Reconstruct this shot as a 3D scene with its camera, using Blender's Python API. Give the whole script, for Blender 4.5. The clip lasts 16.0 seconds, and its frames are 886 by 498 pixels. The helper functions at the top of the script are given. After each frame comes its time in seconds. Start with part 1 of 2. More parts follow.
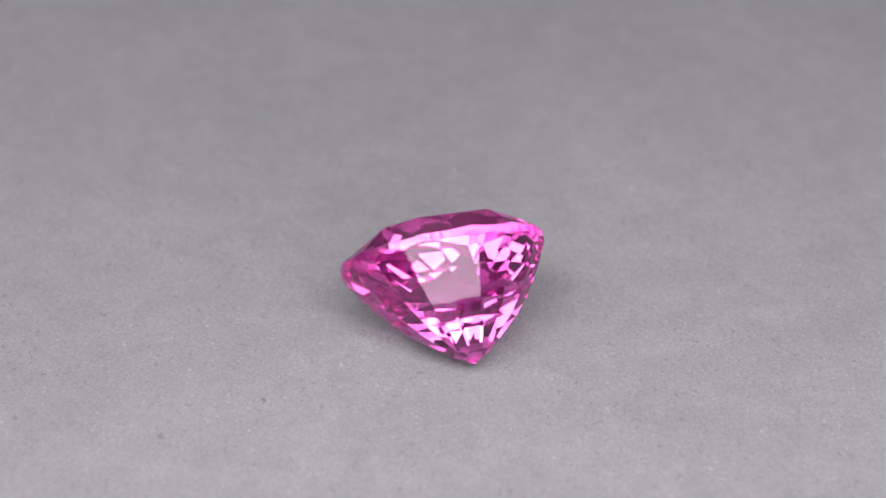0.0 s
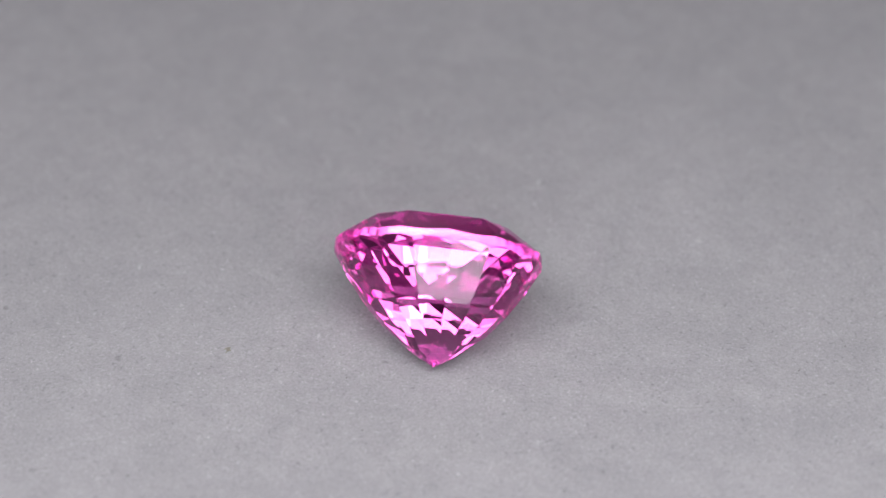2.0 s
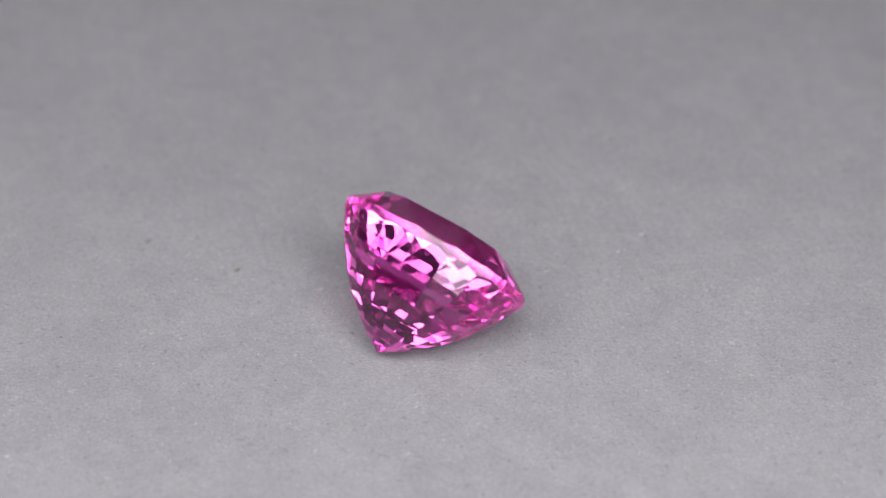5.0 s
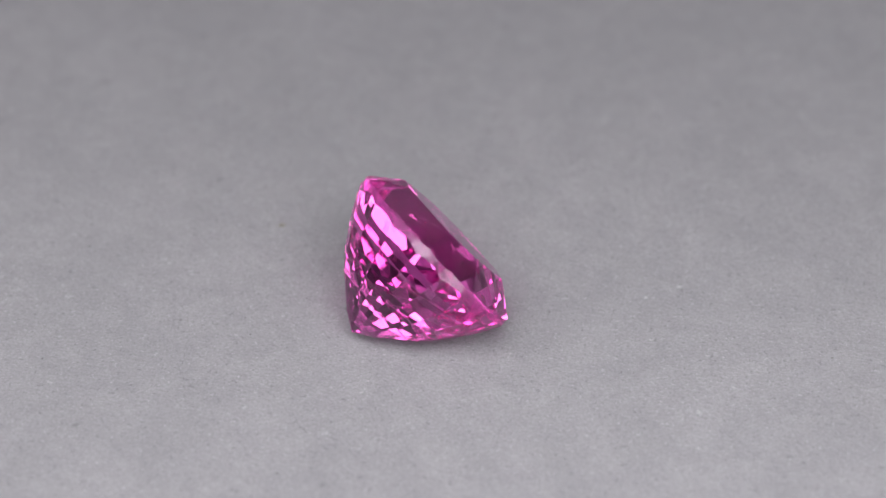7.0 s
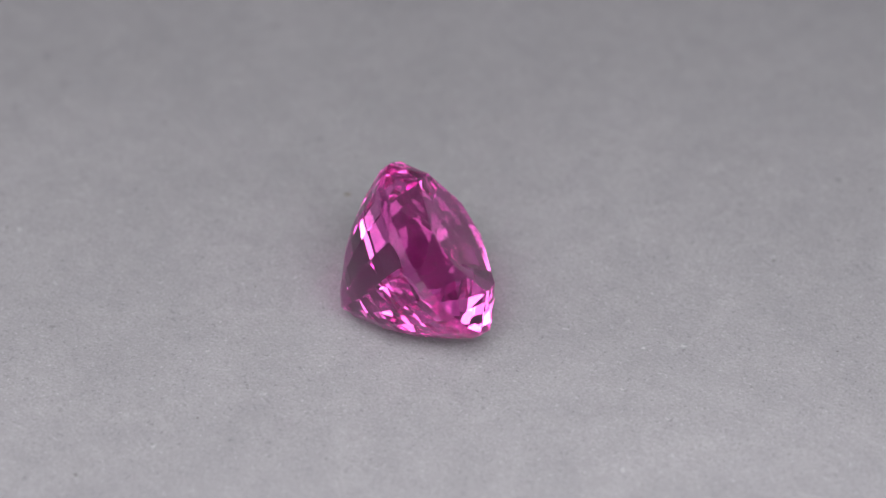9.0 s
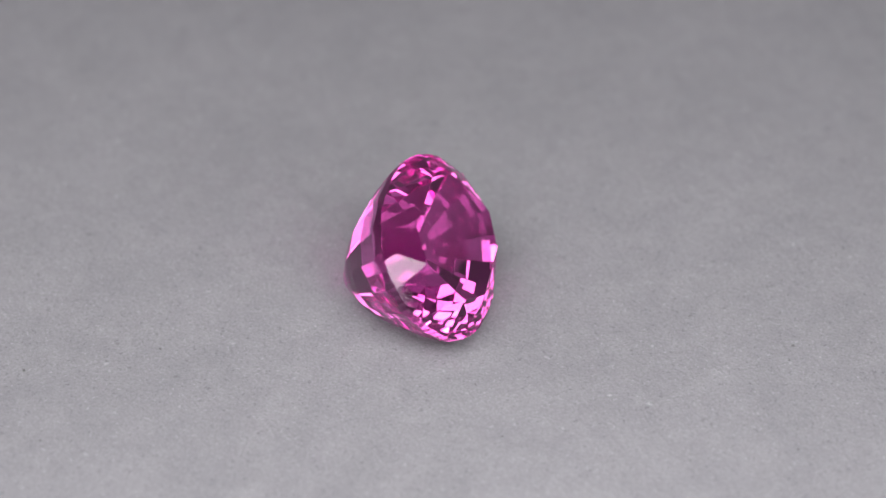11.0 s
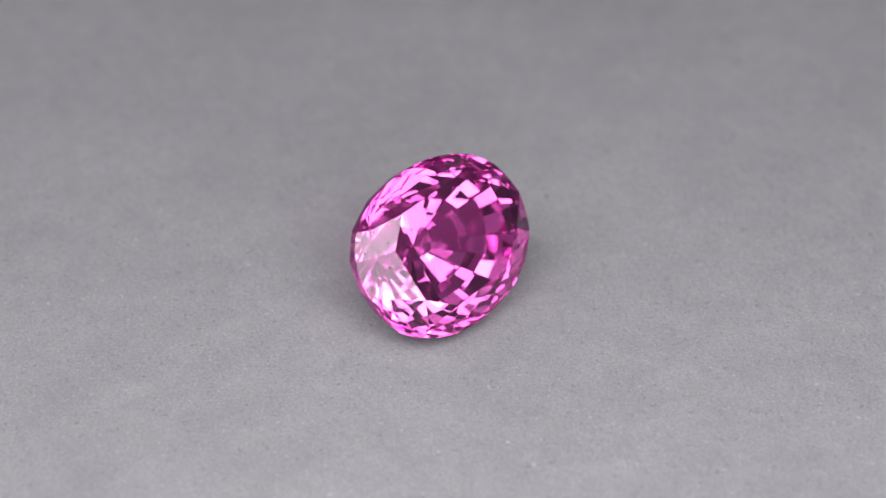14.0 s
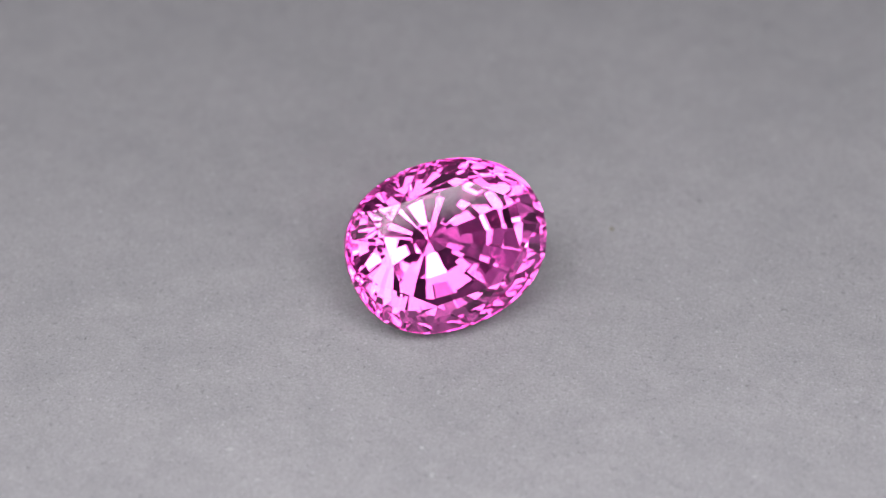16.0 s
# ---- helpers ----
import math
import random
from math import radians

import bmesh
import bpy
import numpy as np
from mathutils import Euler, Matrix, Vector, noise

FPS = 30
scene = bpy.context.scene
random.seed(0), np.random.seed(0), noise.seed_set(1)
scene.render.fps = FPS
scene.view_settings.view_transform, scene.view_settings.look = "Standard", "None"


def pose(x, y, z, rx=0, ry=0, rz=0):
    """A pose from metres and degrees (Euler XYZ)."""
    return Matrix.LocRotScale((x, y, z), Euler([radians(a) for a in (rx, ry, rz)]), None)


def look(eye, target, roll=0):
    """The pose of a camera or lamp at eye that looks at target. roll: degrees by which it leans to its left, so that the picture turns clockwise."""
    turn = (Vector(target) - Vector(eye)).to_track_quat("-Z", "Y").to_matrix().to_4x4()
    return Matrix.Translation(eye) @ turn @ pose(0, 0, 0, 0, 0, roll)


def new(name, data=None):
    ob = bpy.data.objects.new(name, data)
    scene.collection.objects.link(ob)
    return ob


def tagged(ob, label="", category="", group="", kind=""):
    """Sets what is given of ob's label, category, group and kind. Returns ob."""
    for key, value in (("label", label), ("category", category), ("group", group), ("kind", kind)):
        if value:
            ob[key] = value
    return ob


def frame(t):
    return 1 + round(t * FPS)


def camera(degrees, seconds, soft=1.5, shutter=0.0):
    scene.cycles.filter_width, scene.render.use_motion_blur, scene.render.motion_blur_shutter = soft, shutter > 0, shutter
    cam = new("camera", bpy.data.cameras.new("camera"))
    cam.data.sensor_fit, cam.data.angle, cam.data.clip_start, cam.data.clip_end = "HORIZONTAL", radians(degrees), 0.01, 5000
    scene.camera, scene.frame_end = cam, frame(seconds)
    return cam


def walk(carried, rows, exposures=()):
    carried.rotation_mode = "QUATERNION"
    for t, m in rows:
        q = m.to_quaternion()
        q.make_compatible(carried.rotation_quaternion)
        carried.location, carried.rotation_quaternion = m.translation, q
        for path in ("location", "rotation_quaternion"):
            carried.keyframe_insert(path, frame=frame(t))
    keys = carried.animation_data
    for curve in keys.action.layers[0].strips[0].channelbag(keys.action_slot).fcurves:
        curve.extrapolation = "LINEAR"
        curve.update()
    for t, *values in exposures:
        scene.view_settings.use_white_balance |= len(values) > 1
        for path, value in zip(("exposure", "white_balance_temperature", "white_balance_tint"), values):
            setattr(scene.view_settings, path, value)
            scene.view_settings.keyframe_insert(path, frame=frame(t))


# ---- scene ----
# The gem, its sheet and the camera's distance are in one scale: the stone is about 10 mm long.
DIST = 0.130                      # camera to the middle of the turntable
ELEV = radians(39.0)
AIM = radians(39.0 - 1.343)
EYE = Vector((0, -DIST * math.cos(ELEV), DIST * math.sin(ELEV)))
VIEW = Vector((-0.00058 * math.cos(AIM), math.cos(AIM), -math.sin(AIM)))
cam = camera(18.85, 16.0, soft=1.35)
cam.data.dof.use_dof = True
cam.data.dof.focus_distance = 0.1272
cam.data.dof.aperture_fstop = 34.0
STAND = look(EYE, EYE + VIEW)
walk(cam, [(0.0, STAND), (16.0, STAND)], [(0.0, 0.10), (4.0, 0.09), (9.0, 0.03), (16.0, 0.02)])
scene.cycles.max_bounces = scene.cycles.transmission_bounces = scene.cycles.glossy_bounces = 24
scene.cycles.caustics_refractive = scene.cycles.caustics_reflective = True


def turn(t):
    """Degrees that the turntable has turned at t seconds: an almost even, slow clockwise turn."""
    s = (t - 6) / 10
    return -11.192 * (t - 6) - 1.136 * s * s - 0.416 * s ** 3


TIMES = [i * 0.5 for i in range(33)]

# ---- light: soft boxes round the lens, and dim fill panels added out of view ----
world = bpy.data.worlds.new("room_air")
scene.world = world
world.use_nodes = True
world.node_tree.nodes["Background"].inputs["Color"].default_value = (0.9, 0.92, 1.0, 1)
world.node_tree.nodes["Background"].inputs["Strength"].default_value = 0.02


def soft_box(name, eye, target, wide, high, watts, tint=(1, 1, 1)):
    lamp = bpy.data.lights.new(name, "AREA")
    lamp.shape, lamp.size, lamp.size_y, lamp.energy, lamp.color = "RECTANGLE", wide, high, watts, tint
    ob = new(name, lamp)
    ob.matrix_world = look(eye, target)
    return ob


def around(az, el, far):
    """A place seen from the stone: degrees from straight behind it towards the right, degrees up, metres."""
    az, el = radians(az), radians(el)
    return Vector((math.sin(az) * math.cos(el), math.cos(az) * math.cos(el), math.sin(el))) * far


TINT = (1.0, 0.965, 1.0)
soft_box("ring_light_top", around(-166, 59, 0.120), (0, 0, 0.002), 0.146, 0.060, 0.168, TINT)
soft_box("ring_light_side", around(146, 46.5, 0.15), (0, 0, 0.004), 0.056, 0.045, 0.046, TINT)
soft_box("ring_light_foot", around(165, 16.5, 0.098), (0, 0, 0.003), 0.138, 0.050, 0.094, TINT)
# unseen fill panels, added to lift the stone's dark facets and the paper
soft_box("fill_light_west", around(-100, 38, 0.21), (0, 0, 0.002), 0.14, 0.13, 0.036, TINT)
soft_box("fill_light_east", (0.37, 0.02, 0.17), (0, 0, 0.06), 0.60, 0.36, 0.05, TINT)
soft_box("fill_light_overhead", (0.0, 0.20, 0.50), (0, 0.03, 0), 0.66, 0.34, 0.07, TINT)
soft_box("fill_light_back", (-0.04, 0.37, 0.19), (0, 0, 0.06), 0.60, 0.34, 0.12, TINT)


# ---- materials ----
def material(name, colour=(0.5, 0.5, 0.5), rough=0.6, metal=0.0):
    mat = bpy.data.materials.new(name)
    mat.use_nodes = True
    shader = mat.node_tree.nodes["Principled BSDF"]
    shader.inputs["Base Color"].default_value = (*colour, 1)
    shader.inputs["Roughness"].default_value = rough
    shader.inputs["Metallic"].default_value = metal
    return mat, mat.node_tree, shader


def add(tree, kind, **values):
    node = tree.nodes.new(kind)
    for key, value in values.items():
        node.inputs[key].default_value = value
    return node


def ramp(tree, source, stops):
    node = tree.nodes.new("ShaderNodeValToRGB")
    marks = node.color_ramp.elements
    while len(marks) < len(stops):
        marks.new(0.5)
    for mark, (at, colour) in zip(marks, stops):
        mark.position, mark.color = at, (*colour, 1)
    tree.links.new(source, node.inputs["Fac"])
    return node


def blend(tree, a, b, factor, how="MULTIPLY"):
    node = tree.nodes.new("ShaderNodeMix")
    node.data_type, node.blend_type = "RGBA", how
    node.inputs[0].default_value = factor
    tree.links.new(a, node.inputs[6])
    tree.links.new(b, node.inputs[7])
    return node.outputs[2]


def paper_material():
    """Grey suede-like paper: fine light and dark fibres, pits, and soft clouds."""
    mat, tree, shader = material("grey_suede_paper", rough=0.92)
    place = tree.nodes.new("ShaderNodeTexCoord").outputs["Object"]

    def cloud(scale, detail, rough=0.6, twist=0.0):
        node = add(tree, "ShaderNodeTexNoise", Scale=scale, Detail=detail, Roughness=rough, Distortion=twist)
        tree.links.new(place, node.inputs["Vector"])
        return node.outputs["Fac"]

    base = ramp(tree, cloud(95, 3), [(0.3, (0.258, 0.257, 0.271)), (0.7, (0.285, 0.284, 0.297))])
    grain = ramp(tree, cloud(6500, 3, 0.75), [(0.25, (0.64, 0.64, 0.64)), (0.5, (1, 1, 1)), (0.75, (1.36, 1.36, 1.36))])
    fibres = ramp(tree, cloud(2300, 4, 0.65, 1.5), [(0.3, (0.88, 0.88, 0.88)), (0.7, (1.10, 1.10, 1.10))])
    blotch = ramp(tree, cloud(420, 3, 0.6, 0.6), [(0.35, (0.955, 0.955, 0.96)), (0.65, (1.035, 1.035, 1.03))])
    pale = ramp(tree, cloud(1500, 2, 0.5), [(0.70, (1, 1, 1)), (0.78, (1.35, 1.35, 1.35))])
    pits = ramp(tree, cloud(1150, 2, 0.5), [(0.235, (0.74, 0.74, 0.74)), (0.30, (1, 1, 1))])
    flecks = ramp(tree, cloud(5200, 1, 0.5, 0.8), [(0.66, (1, 1, 1)), (0.74, (1.42, 1.42, 1.42))])
    nicks = ramp(tree, cloud(4300, 1, 0.5, 0.8), [(0.27, (0.66, 0.66, 0.67)), (0.36, (1, 1, 1))])
    patch = ramp(tree, cloud(700, 3, 0.7, 0.8), [(0.38, (0.96, 0.96, 0.96)), (0.62, (1.04, 1.04, 1.04))])
    colour = base.outputs[0]
    for layer, amount in ((grain, 0.55), (fibres, 0.7), (blotch, 1.0), (patch, 1.0), (flecks, 0.65), (nicks, 0.65), (pale, 1.0), (pits, 1.0)):
        colour = blend(tree, colour, layer.outputs[0], amount)
    tree.links.new(colour, shader.inputs["Base Color"])
    bump = add(tree, "ShaderNodeBump", Strength=0.9, Distance=0.00009)
    tree.links.new(cloud(2600, 4, 0.7), bump.inputs["Height"])
    tree.links.new(bump.outputs[0], shader.inputs["Normal"])
    return mat


def gem_material(name, rough, tint=(0.925, 0.405, 0.775)):
    """Clear pink sapphire: a mirror-smooth surface over a tinted body that bends light."""
    mat, tree, shader = material(name)
    tree.nodes.remove(shader)
    body = add(tree, "ShaderNodeBsdfRefraction", Color=(*tint, 1), Roughness=rough, IOR=1.765)
    gloss = add(tree, "ShaderNodeBsdfGlossy", Color=(0.987, 0.84, 0.953, 1), Roughness=rough)
    fresnel = add(tree, "ShaderNodeFresnel", IOR=1.765)
    mix = tree.nodes.new("ShaderNodeMixShader")
    tree.links.new(fresnel.outputs[0], mix.inputs[0])
    tree.links.new(body.outputs[0], mix.inputs[1])
    tree.links.new(gloss.outputs[0], mix.inputs[2])
    tree.links.new(mix.outputs[0], tree.nodes["Material Output"].inputs["Surface"])
    return mat


def plain_material(name, colour, rough, low=0.85, high=1.1, scale=40):
    mat, tree, shader = material(name, colour, rough)
    node = add(tree, "ShaderNodeTexNoise", Scale=scale, Detail=4)
    tree.links.new(tree.nodes.new("ShaderNodeTexCoord").outputs["Object"], node.inputs["Vector"])
    tones = ramp(tree, node.outputs["Fac"], [(0.3, tuple(c * low for c in colour)), (0.7, tuple(c * high for c in colour))])
    tree.links.new(tones.outputs[0], shader.inputs["Base Color"])
    bump = add(tree, "ShaderNodeBump", Strength=0.2, Distance=0.0002)
    tree.links.new(node.outputs["Fac"], bump.inputs["Height"])
    tree.links.new(bump.outputs[0], shader.inputs["Normal"])
    return mat


PAPER = paper_material()
GEM = gem_material("pink_sapphire", 0.0)
FROSTED = gem_material("ground_pink_sapphire", 0.22, (0.88, 0.33, 0.72))
RIM = plain_material("black_plastic", (0.03, 0.03, 0.032), 0.4)
WALL = plain_material("pale_grey_tent_cloth", (0.56, 0.56, 0.57), 0.9, 0.95, 1.03, scale=30)
DUST = plain_material("dark_dust", (0.15, 0.15, 0.15), 0.9, scale=4000)
NEEDLE_IMAGE = plain_material("pale_needle_image", (0.75, 0.6, 0.7), 0.6, scale=3000)
LINT = plain_material("olive_lint", (0.20, 0.19, 0.155), 0.9, scale=4000)


def part(name, bm, mat, parent=None, label=""):
    data = bpy.data.meshes.new(name)
    bm.to_mesh(data)
    bm.free()
    data.materials.append(mat)
    ob = new(name, data)
    if parent:
        ob.parent = parent
    return tagged(ob, label)


# ---- the light tent that closes the place ----
def slab(name, low, high, mat):
    bm = bmesh.new()
    bmesh.ops.create_cube(bm, size=1)
    size = Vector(high) - Vector(low)
    bmesh.ops.scale(bm, vec=size, verts=bm.verts)
    bmesh.ops.translate(bm, vec=(Vector(low) + Vector(high)) / 2, verts=bm.verts)
    return tagged(part(name, bm, mat), kind="structure")


DESK_TOP = -0.030
slab("floor", (-0.42, -0.42, DESK_TOP - 0.02), (0.42, 0.42, DESK_TOP), WALL)
slab("ceiling", (-0.42, -0.42, 0.52), (0.42, 0.42, 0.54), WALL)
slab("wall_north", (-0.42, 0.40, DESK_TOP), (0.42, 0.42, 0.52), WALL)
slab("wall_south", (-0.42, -0.42, DESK_TOP), (0.42, -0.40, 0.52), WALL)
slab("wall_east", (0.40, -0.40, DESK_TOP), (0.42, 0.40, 0.52), WALL)
slab("wall_west", (-0.42, -0.40, DESK_TOP), (-0.40, 0.40, 0.52), WALL)


# ---- the turntable ----
def lathe(profile, steps=96):
    """A turned body from (radius, height) pairs, closed at both ends."""
    bm = bmesh.new()
    rings = []
    for radius, z in profile:
        rings.append([bm.verts.new((radius * math.cos(2 * math.pi * i / steps), radius * math.sin(2 * math.pi * i / steps), z)) for i in range(steps)])
    for low, high in zip(rings, rings[1:]):
        for i in range(steps):
            bm.faces.new((low[i], low[(i + 1) % steps], high[(i + 1) % steps], high[i]))
    bm.faces.new(rings[0][::-1])
    bm.faces.new(rings[-1])
    return bm


def turntable():
    root = tagged(new("turntable"), "slowly turning round display stand topped with grey suede paper", "turntable")
    part("base", lathe([(0.055, DESK_TOP), (0.058, DESK_TOP + 0.002), (0.058, -0.020), (0.056, -0.018)]), RIM, root, "black plastic foot")
    part("platter", lathe([(0.072, -0.0176), (0.074, -0.0165), (0.074, -0.0025), (0.073, -0.0012)]), RIM, root, "black plastic plate")
    part("paper_cover", lathe([(0.0735, -0.0008), (0.0740, -0.0006), (0.0740, -0.0002), (0.0737, 0.0)]), PAPER, root, "matt grey paper with a fine fibrous grain")
    return root


def speck(seed, long_mm):
    """A tiny crumb: an uneven, flattened lump."""
    rnd = random.Random(seed)
    bm = bmesh.new()
    bmesh.ops.create_icosphere(bm, subdivisions=2, radius=1)
    shift = Vector((rnd.uniform(0, 50), rnd.uniform(0, 50), 0))
    for v in bm.verts:
        v.co *= 1 + 0.45 * noise.noise(v.co * 1.4 + shift)
        v.co.x *= 0.5 * long_mm / 1000
        v.co.y *= rnd.uniform(0.98, 1.02) * 0.34 * long_mm / 1000
        v.co.z *= 0.22 * long_mm / 1000
    low = min(v.co.z for v in bm.verts)
    bmesh.ops.translate(bm, vec=(0, 0, -low), verts=bm.verts)
    return bm


def fibre(points, thick, laid=True):
    """A bent hair through points in millimetres, round in section."""
    bm = bmesh.new()
    curve = [Vector(p) / 1000 for p in points]
    dense = []
    for i in range(len(curve) - 1):
        a, b, c, d = curve[max(i - 1, 0)], curve[i], curve[i + 1], curve[min(i + 2, len(curve) - 1)]
        for k in range(6):
            u = k / 6
            dense.append(0.5 * (2 * b + (c - a) * u + (2 * a - 5 * b + 4 * c - d) * u * u + (3 * b - a - 3 * c + d) * u ** 3))
    dense.append(curve[-1])
    rings = []
    for i, p in enumerate(dense):
        ahead = (dense[min(i + 1, len(dense) - 1)] - dense[max(i - 1, 0)]).normalized()
        side = ahead.cross(Vector((0, 0, 1))).normalized()
        up = side.cross(ahead)
        r = thick / 2000 * (1 if 0 < i < len(dense) - 1 else 0.4)
        rings.append([bm.verts.new(p + (side * math.cos(a) + up * math.sin(a)) * r) for a in [k * math.pi / 3 for k in range(6)]])
    for low, high in zip(rings, rings[1:]):
        for k in range(6):
            bm.faces.new((low[k], low[(k + 1) % 6], high[(k + 1) % 6], high[k]))
    bm.faces.new(rings[0][::-1])
    bm.faces.new(rings[-1])
    if laid:                                # lay it on the paper
        low = min(v.co.z for v in bm.verts)
        bmesh.ops.translate(bm, vec=(0, 0, -low), verts=bm.verts)
    return bm


# ---- the gemstone ----
A, B = 0.03147 * DIST, 0.03853 * DIST       # half widths of the girdle
GIRDLE = 0.00120 * DIST                     # half the girdle's thickness
RIM_LOW = 0.0025 * DIST                     # lower edge of the ground rim
CROWN = 0.0091 * DIST                       # height of the table over the girdle's middle
DEEP = 0.0437 * DIST                        # depth of the culet under it
INSET = 0.0007 * DIST                       # facets lie a little inside the smooth body
CULET = (0.00368 * DIST, 0.00168 * DIST)
HEART = (0.0006 * DIST, -0.0004 * DIST)   # the table lies a little off centre


def outline(phi):
    c, s = math.cos(phi), math.sin(phi)
    swell = (1 + 0.02912 * math.cos(phi) - 0.00114 * math.sin(phi) - 0.00199 * math.cos(3 * phi)
             + 0.01183 * math.sin(3 * phi) - 0.01047 * math.cos(4 * phi) - 0.00031 * math.sin(4 * phi))
    power = 2 / 2.0586
    return (A * swell * math.copysign(abs(c) ** power, c), B * swell * math.copysign(abs(s) ** power, s))


def below(phi, f):
    """A point of the smooth pavilion, f from the girdle (0) to the culet (1)."""
    x, y = outline(phi)
    k = 1 - f + 4 * 0.19239 * f * (1 - f) - 0.03847 * f * (1 - f) * (1 - 2 * f) * 8
    return Vector((x * k + CULET[0] * f, y * k + CULET[1] * f, -GIRDLE - (DEEP - GIRDLE) * f))


def above(phi, k, rise):
    x, y = outline(phi)
    return Vector((x * k + HEART[0] * rise, y * k + HEART[1] * rise, GIRDLE + (CROWN - GIRDLE) * rise))


def cut(bm, point, normal):
    """Grinds one flat facet: takes away what lies outside the plane."""
    geom = bm.verts[:] + bm.edges[:] + bm.faces[:]
    made = bmesh.ops.bisect_plane(bm, geom=geom, dist=1e-8, plane_co=point, plane_no=normal, clear_outer=True)
    rim = [e for e in made["geom_cut"] if isinstance(e, bmesh.types.BMEdge)]
    if len(rim) > 2:
        bmesh.ops.contextual_create(bm, geom=rim)


def gemstone():
    steps = 64
    bm = bmesh.new()
    rings = []
    for z in (-DEEP * 1.1, CROWN * 1.1):
        rings.append([bm.verts.new((*outline(2 * math.pi * i / steps), z)) for i in range(steps)])
    for i in range(steps):
        bm.faces.new((rings[0][i], rings[0][(i + 1) % steps], rings[1][(i + 1) % steps], rings[1][i]))
    bm.faces.new(rings[0][::-1])
    bm.faces.new(rings[1])
    for v in bm.verts:                      # scale up once: facets are ground in millimetres
        v.co *= 1000
    rnd = random.Random(7)
    step = 1e-3
    # pavilion: rows of step facets in eighteen columns that run down to the culet
    for f, off in ((0.0, 0.625), (0.46, 0.625), (0.60, 0.625), (0.75, 0.625), (0.95, 0.625)):
        for i in range(18):
            phi = 2 * math.pi * (i + off + rnd.uniform(-0.04, 0.04)) / 18
            f_i = f + rnd.uniform(-0.010, 0.010)
            if f == 0.0:                    # the first row runs from the ground rim to the second row
                x, y = outline(phi)
                p = Vector((x, y, -RIM_LOW + rnd.uniform(-0.0003, 0.0003) * DIST))
                down = below(phi, 0.385) - p
                along = below(phi + step, 0.2) - below(phi - step, 0.2)
            else:
                p = below(phi, f_i)
                along = below(phi + step, f_i) - below(phi - step, f_i)
                down = below(phi, f_i + step) - below(phi, f_i - step)
            n = along.cross(down)
            if n.dot(Vector((p.x - CULET[0] * f_i, p.y - CULET[1] * f_i, 0))) < 0:
                n.negate()
            n.normalize()
            cut(bm, (p - n * (INSET if 0 < f < 0.9 else 0)) * 1000, n)
    # crown: eight long stars from the table's edges to the girdle, and a pair of facets under each corner of the table
    corners = [-28, 28, 61, 118, 152, 207, 241, 299]
    tips = [0, 44, 89, 136, 180, 224, 270, 316]
    ledge = [above(radians(c), 0.695 + rnd.uniform(-0.012, 0.012), 1.0) for c in corners]
    for i in range(8):
        one, two = ledge[i], ledge[(i + 1) % 8]
        tip = above(radians(tips[i]), 1.0, -0.05)
        n = (two - one).cross(tip - one)
        cut(bm, one * 1000, (n if n.z > 0 else -n).normalized())
        mid = radians(corners[i] % 360)
        for side in (radians(tips[i - 1]) - (2 * math.pi if tips[i - 1] > corners[i] % 360 else 0), radians(tips[i]) + (2 * math.pi if tips[i] < corners[i] % 360 else 0)):
            phi = mid + 0.5 * (side - mid)
            p = above(phi, 1.0, -0.15)
            along = above(phi + step, 1.0, 0.0) - above(phi - step, 1.0, 0.0)
            n = along.cross(one - p)
            cut(bm, p * 1000, (n if n.z > 0 else -n).normalized())
    cut(bm, Vector((0, 0, CROWN * 1000)), Vector((0.003, -0.002, 1)).normalized())
    for v in bm.verts:
        v.co /= 1000
    bm.normal_update()
    lie = Matrix.Translation((-0.00229 * DIST, 0.00018 * DIST, 0.02861 * DIST)) @ pose(0, 0, 0, 0, 0, 128.573) @ pose(0, 0, 0, 52.838) @ pose(0, 0, 0, 0, 0, 99.833)
    low = min((lie @ v.co).z for v in bm.verts)
    lie = Matrix.Translation((0, 0, -low)) @ lie

    root = tagged(new("gemstone"), "faceted oval pink sapphire lying on its side on grey paper", "gemstone")

    def piece(name, keep, label, mat=GEM):
        shell = bm.copy()
        bmesh.ops.delete(shell, geom=[f for f in shell.faces if not keep(f)], context="FACES")
        shell.transform(lie)
        return part(name, shell, mat, root, label)

    piece("table", lambda f: f.normal.z > 0.995, "flat polished top facet")
    piece("crown", lambda f: 0.05 < f.normal.z <= 0.995, "ring of sloping upper facets")
    piece("girdle", lambda f: abs(f.normal.z) <= 0.05, "smooth ground rim between the upper and lower facets", FROSTED)
    piece("pavilion", lambda f: f.normal.z < -0.05, "deep pointed underside with rows of small facets")
    bm.free()
    # inside the crystal: a needle with its facet reflections modelled as parallel pale dashes, and a dark grain
    for x, y, long, lean in ((2.15, 0.02, 0.26, -0.04), (1.60, 0.42, 0.30, 0.05), (0.84, 0.80, 0.24, 0.02),
                             (0.55, -0.75, 0.30, -0.03), (-0.20, -0.42, 0.26, 0.04), (-0.84, -1.80, 0.22, 0.0), (-0.70, 1.55, 0.34, 0.08)):
        needle = fibre([(x + long, y - 0.27 * long, 0.08 + lean), (x, y + 0.02, 0.07), (x - long, y + 0.27 * long, 0.08 - lean)], 0.022, False)
        needle.transform(lie)
        part("needle_and_reflection", needle, NEEDLE_IMAGE, root, "fine pale dash inside the stone, a needle and its modelled reflections")
    grain = speck(55, 0.16)
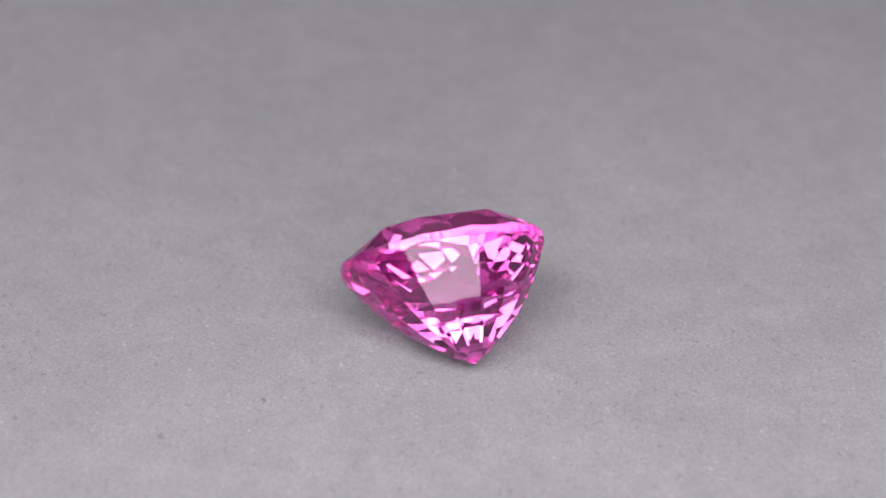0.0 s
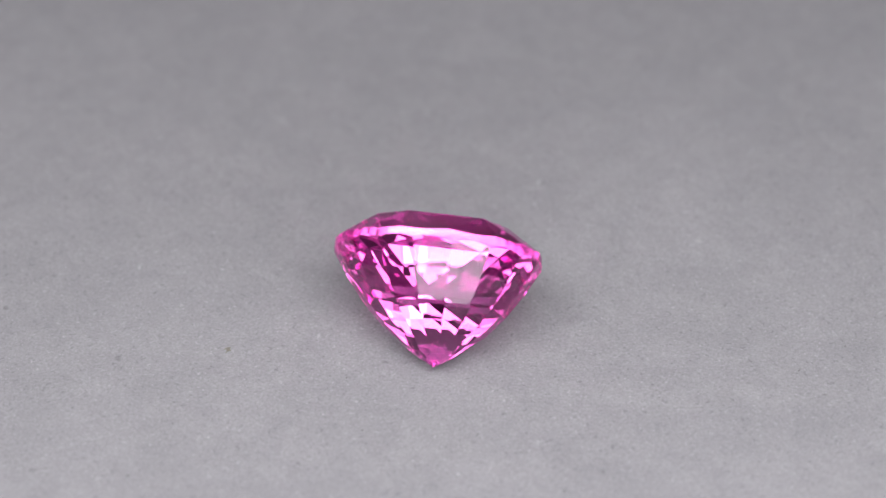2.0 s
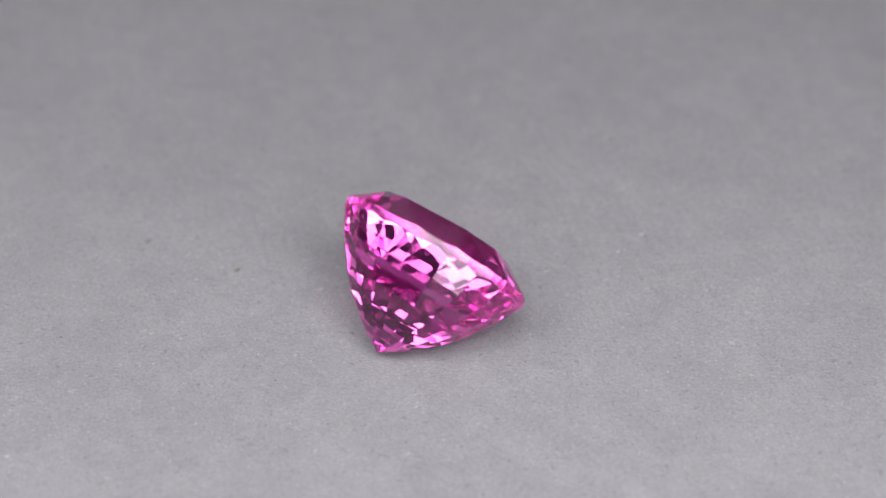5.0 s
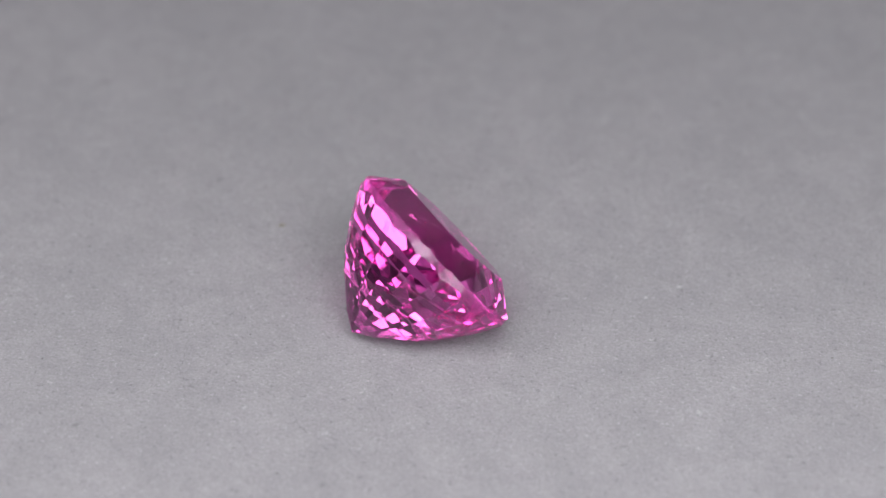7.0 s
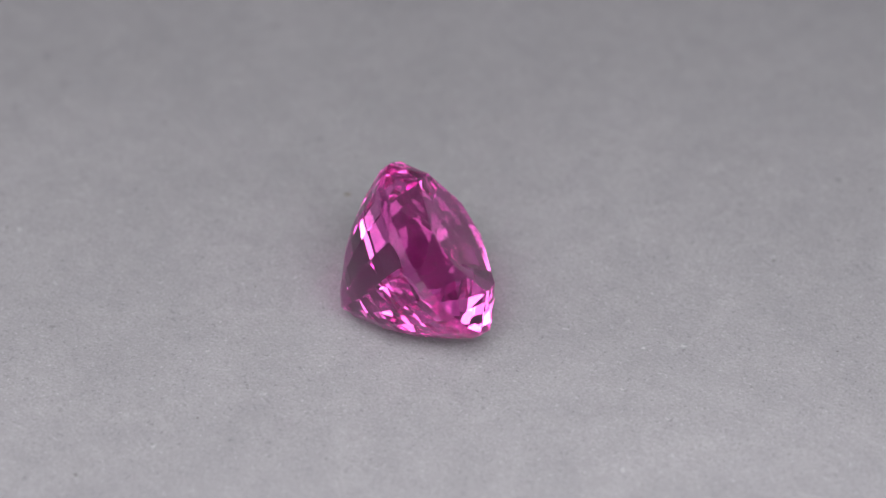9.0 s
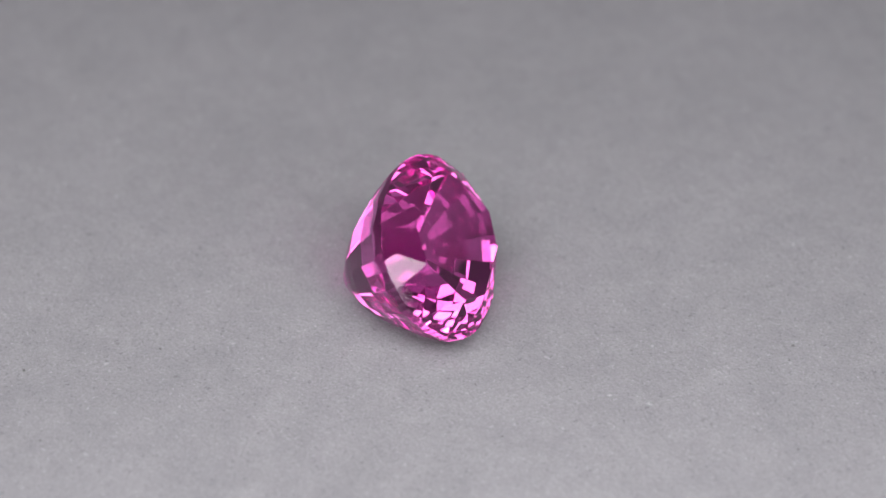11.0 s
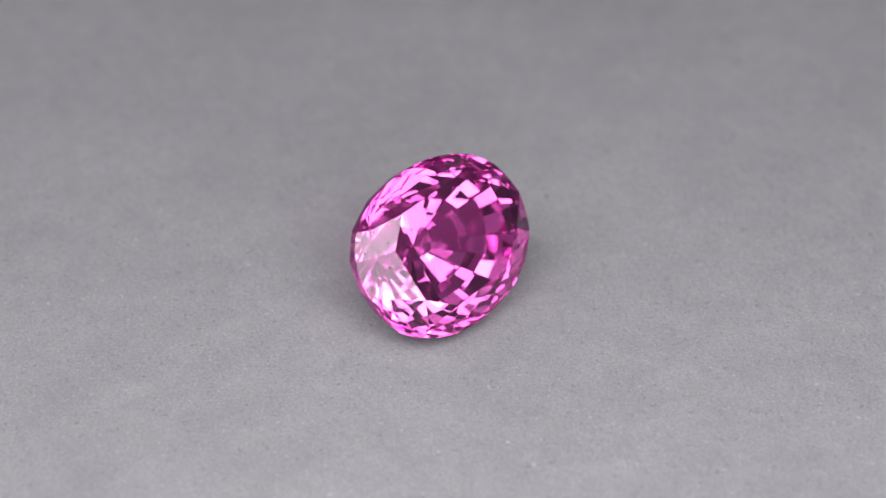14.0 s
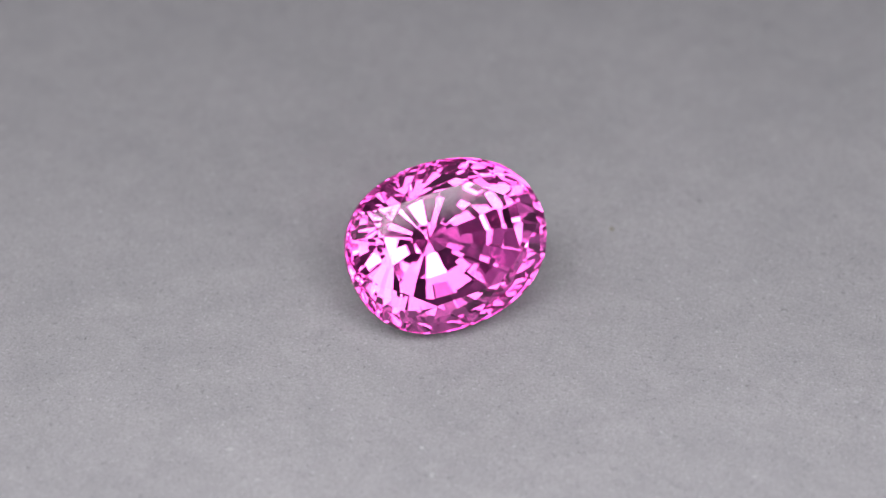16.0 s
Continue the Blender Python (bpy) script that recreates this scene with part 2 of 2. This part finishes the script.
    grain.transform(lie @ Matrix.Translation((0.0017, 0.0026, 0.0001)))
    part("grain_inclusion", grain, DUST, root, "tiny dark grain inside the stone")
    return root


TABLE = turntable()
STONE = gemstone()


# ---- dust and lint on the paper ----
LOOSE = []
CRUMBS = [(-0.0396, -0.0993, 0.26), (-0.0523, -0.0025, 0.19), (-0.0678, -0.0274, 0.20), (-0.1020, 0.0145, 0.16), (-0.2226, 0.0130, 0.42),
          (-0.1421, 0.0123, 0.24), (0.0881, 0.0958, 0.26), (-0.1708, -0.0514, 0.30), (-0.0563, -0.1465, 0.30), (0.1333, 0.0607, 0.22),
          (0.1465, 0.0491, 0.18), (0.1447, 0.0010, 0.20), (0.0939, 0.0893, 0.20), (0.0410, -0.0140, 0.14), (-0.0186, -0.1589, 0.22),
          (0.0533, 0.0746, 0.20), (0.0678, -0.1152, 0.22), (0.0702, -0.0220, 0.17), (-0.0007, 0.1021, 0.15), (0.0908, -0.1183, 0.16),
          (-0.1390, -0.0558, 0.20), (0.0171, 0.0509, 0.13)]
for i, (x, y, size) in enumerate(CRUMBS):
    crumb = tagged(part("dust_speck", speck(i, size * 0.62), DUST), "tiny dark grey dust speck lying on grey paper", "dust", "dust specks on the paper")
    LOOSE.append((crumb, Matrix.Translation((x * DIST, y * DIST, 0)) @ pose(0, 0, 0, 0, 0, i * 67)))

lint = tagged(new("lint_tuft"), "small olive brown tuft of lint on grey paper", "lint")
part("strand", fibre([(-0.22, 0.10, 0), (-0.10, 0.02, 0.04), (0.04, 0.03, 0.05), (0.20, -0.08, 0)], 0.06), LINT, lint)
part("strand", fibre([(-0.05, -0.14, 0), (-0.02, -0.02, 0.06), (0.06, 0.10, 0.05), (0.03, 0.20, 0)], 0.05), LINT, lint)
part("clump", speck(91, 0.26), LINT, lint, "dense knot of lint")
LOOSE.append((lint, Matrix.Translation((-0.0725 * DIST, 0.0396 * DIST, 0)) @ pose(0, 0, 0, 0, 0, 40)))
hair = tagged(part("curled_hair", fibre([(-0.14, 0.02, 0), (-0.06, 0.12, 0.03), (0.08, 0.10, 0.05), (0.10, -0.04, 0.04), (-0.02, -0.08, 0.02), (-0.06, 0.0, 0.06), (0.16, -0.10, 0)], 0.028), DUST),
              "short curled dark hair on grey paper beside a gemstone", "hair")
LOOSE.append((hair, Matrix.Translation((-0.0181 * DIST, 0.0167 * DIST, 0)) @ pose(0, 0, 0, 0, 0, 110)))


def motions():
    for thing in (TABLE, STONE):
        walk(thing, [(t, pose(0, 0, 0, 0, 0, turn(t))) for t in TIMES])
    for thing, place in LOOSE:
        walk(thing, [(t, pose(0, 0, 0, 0, 0, turn(t)) @ place) for t in TIMES])


motions()
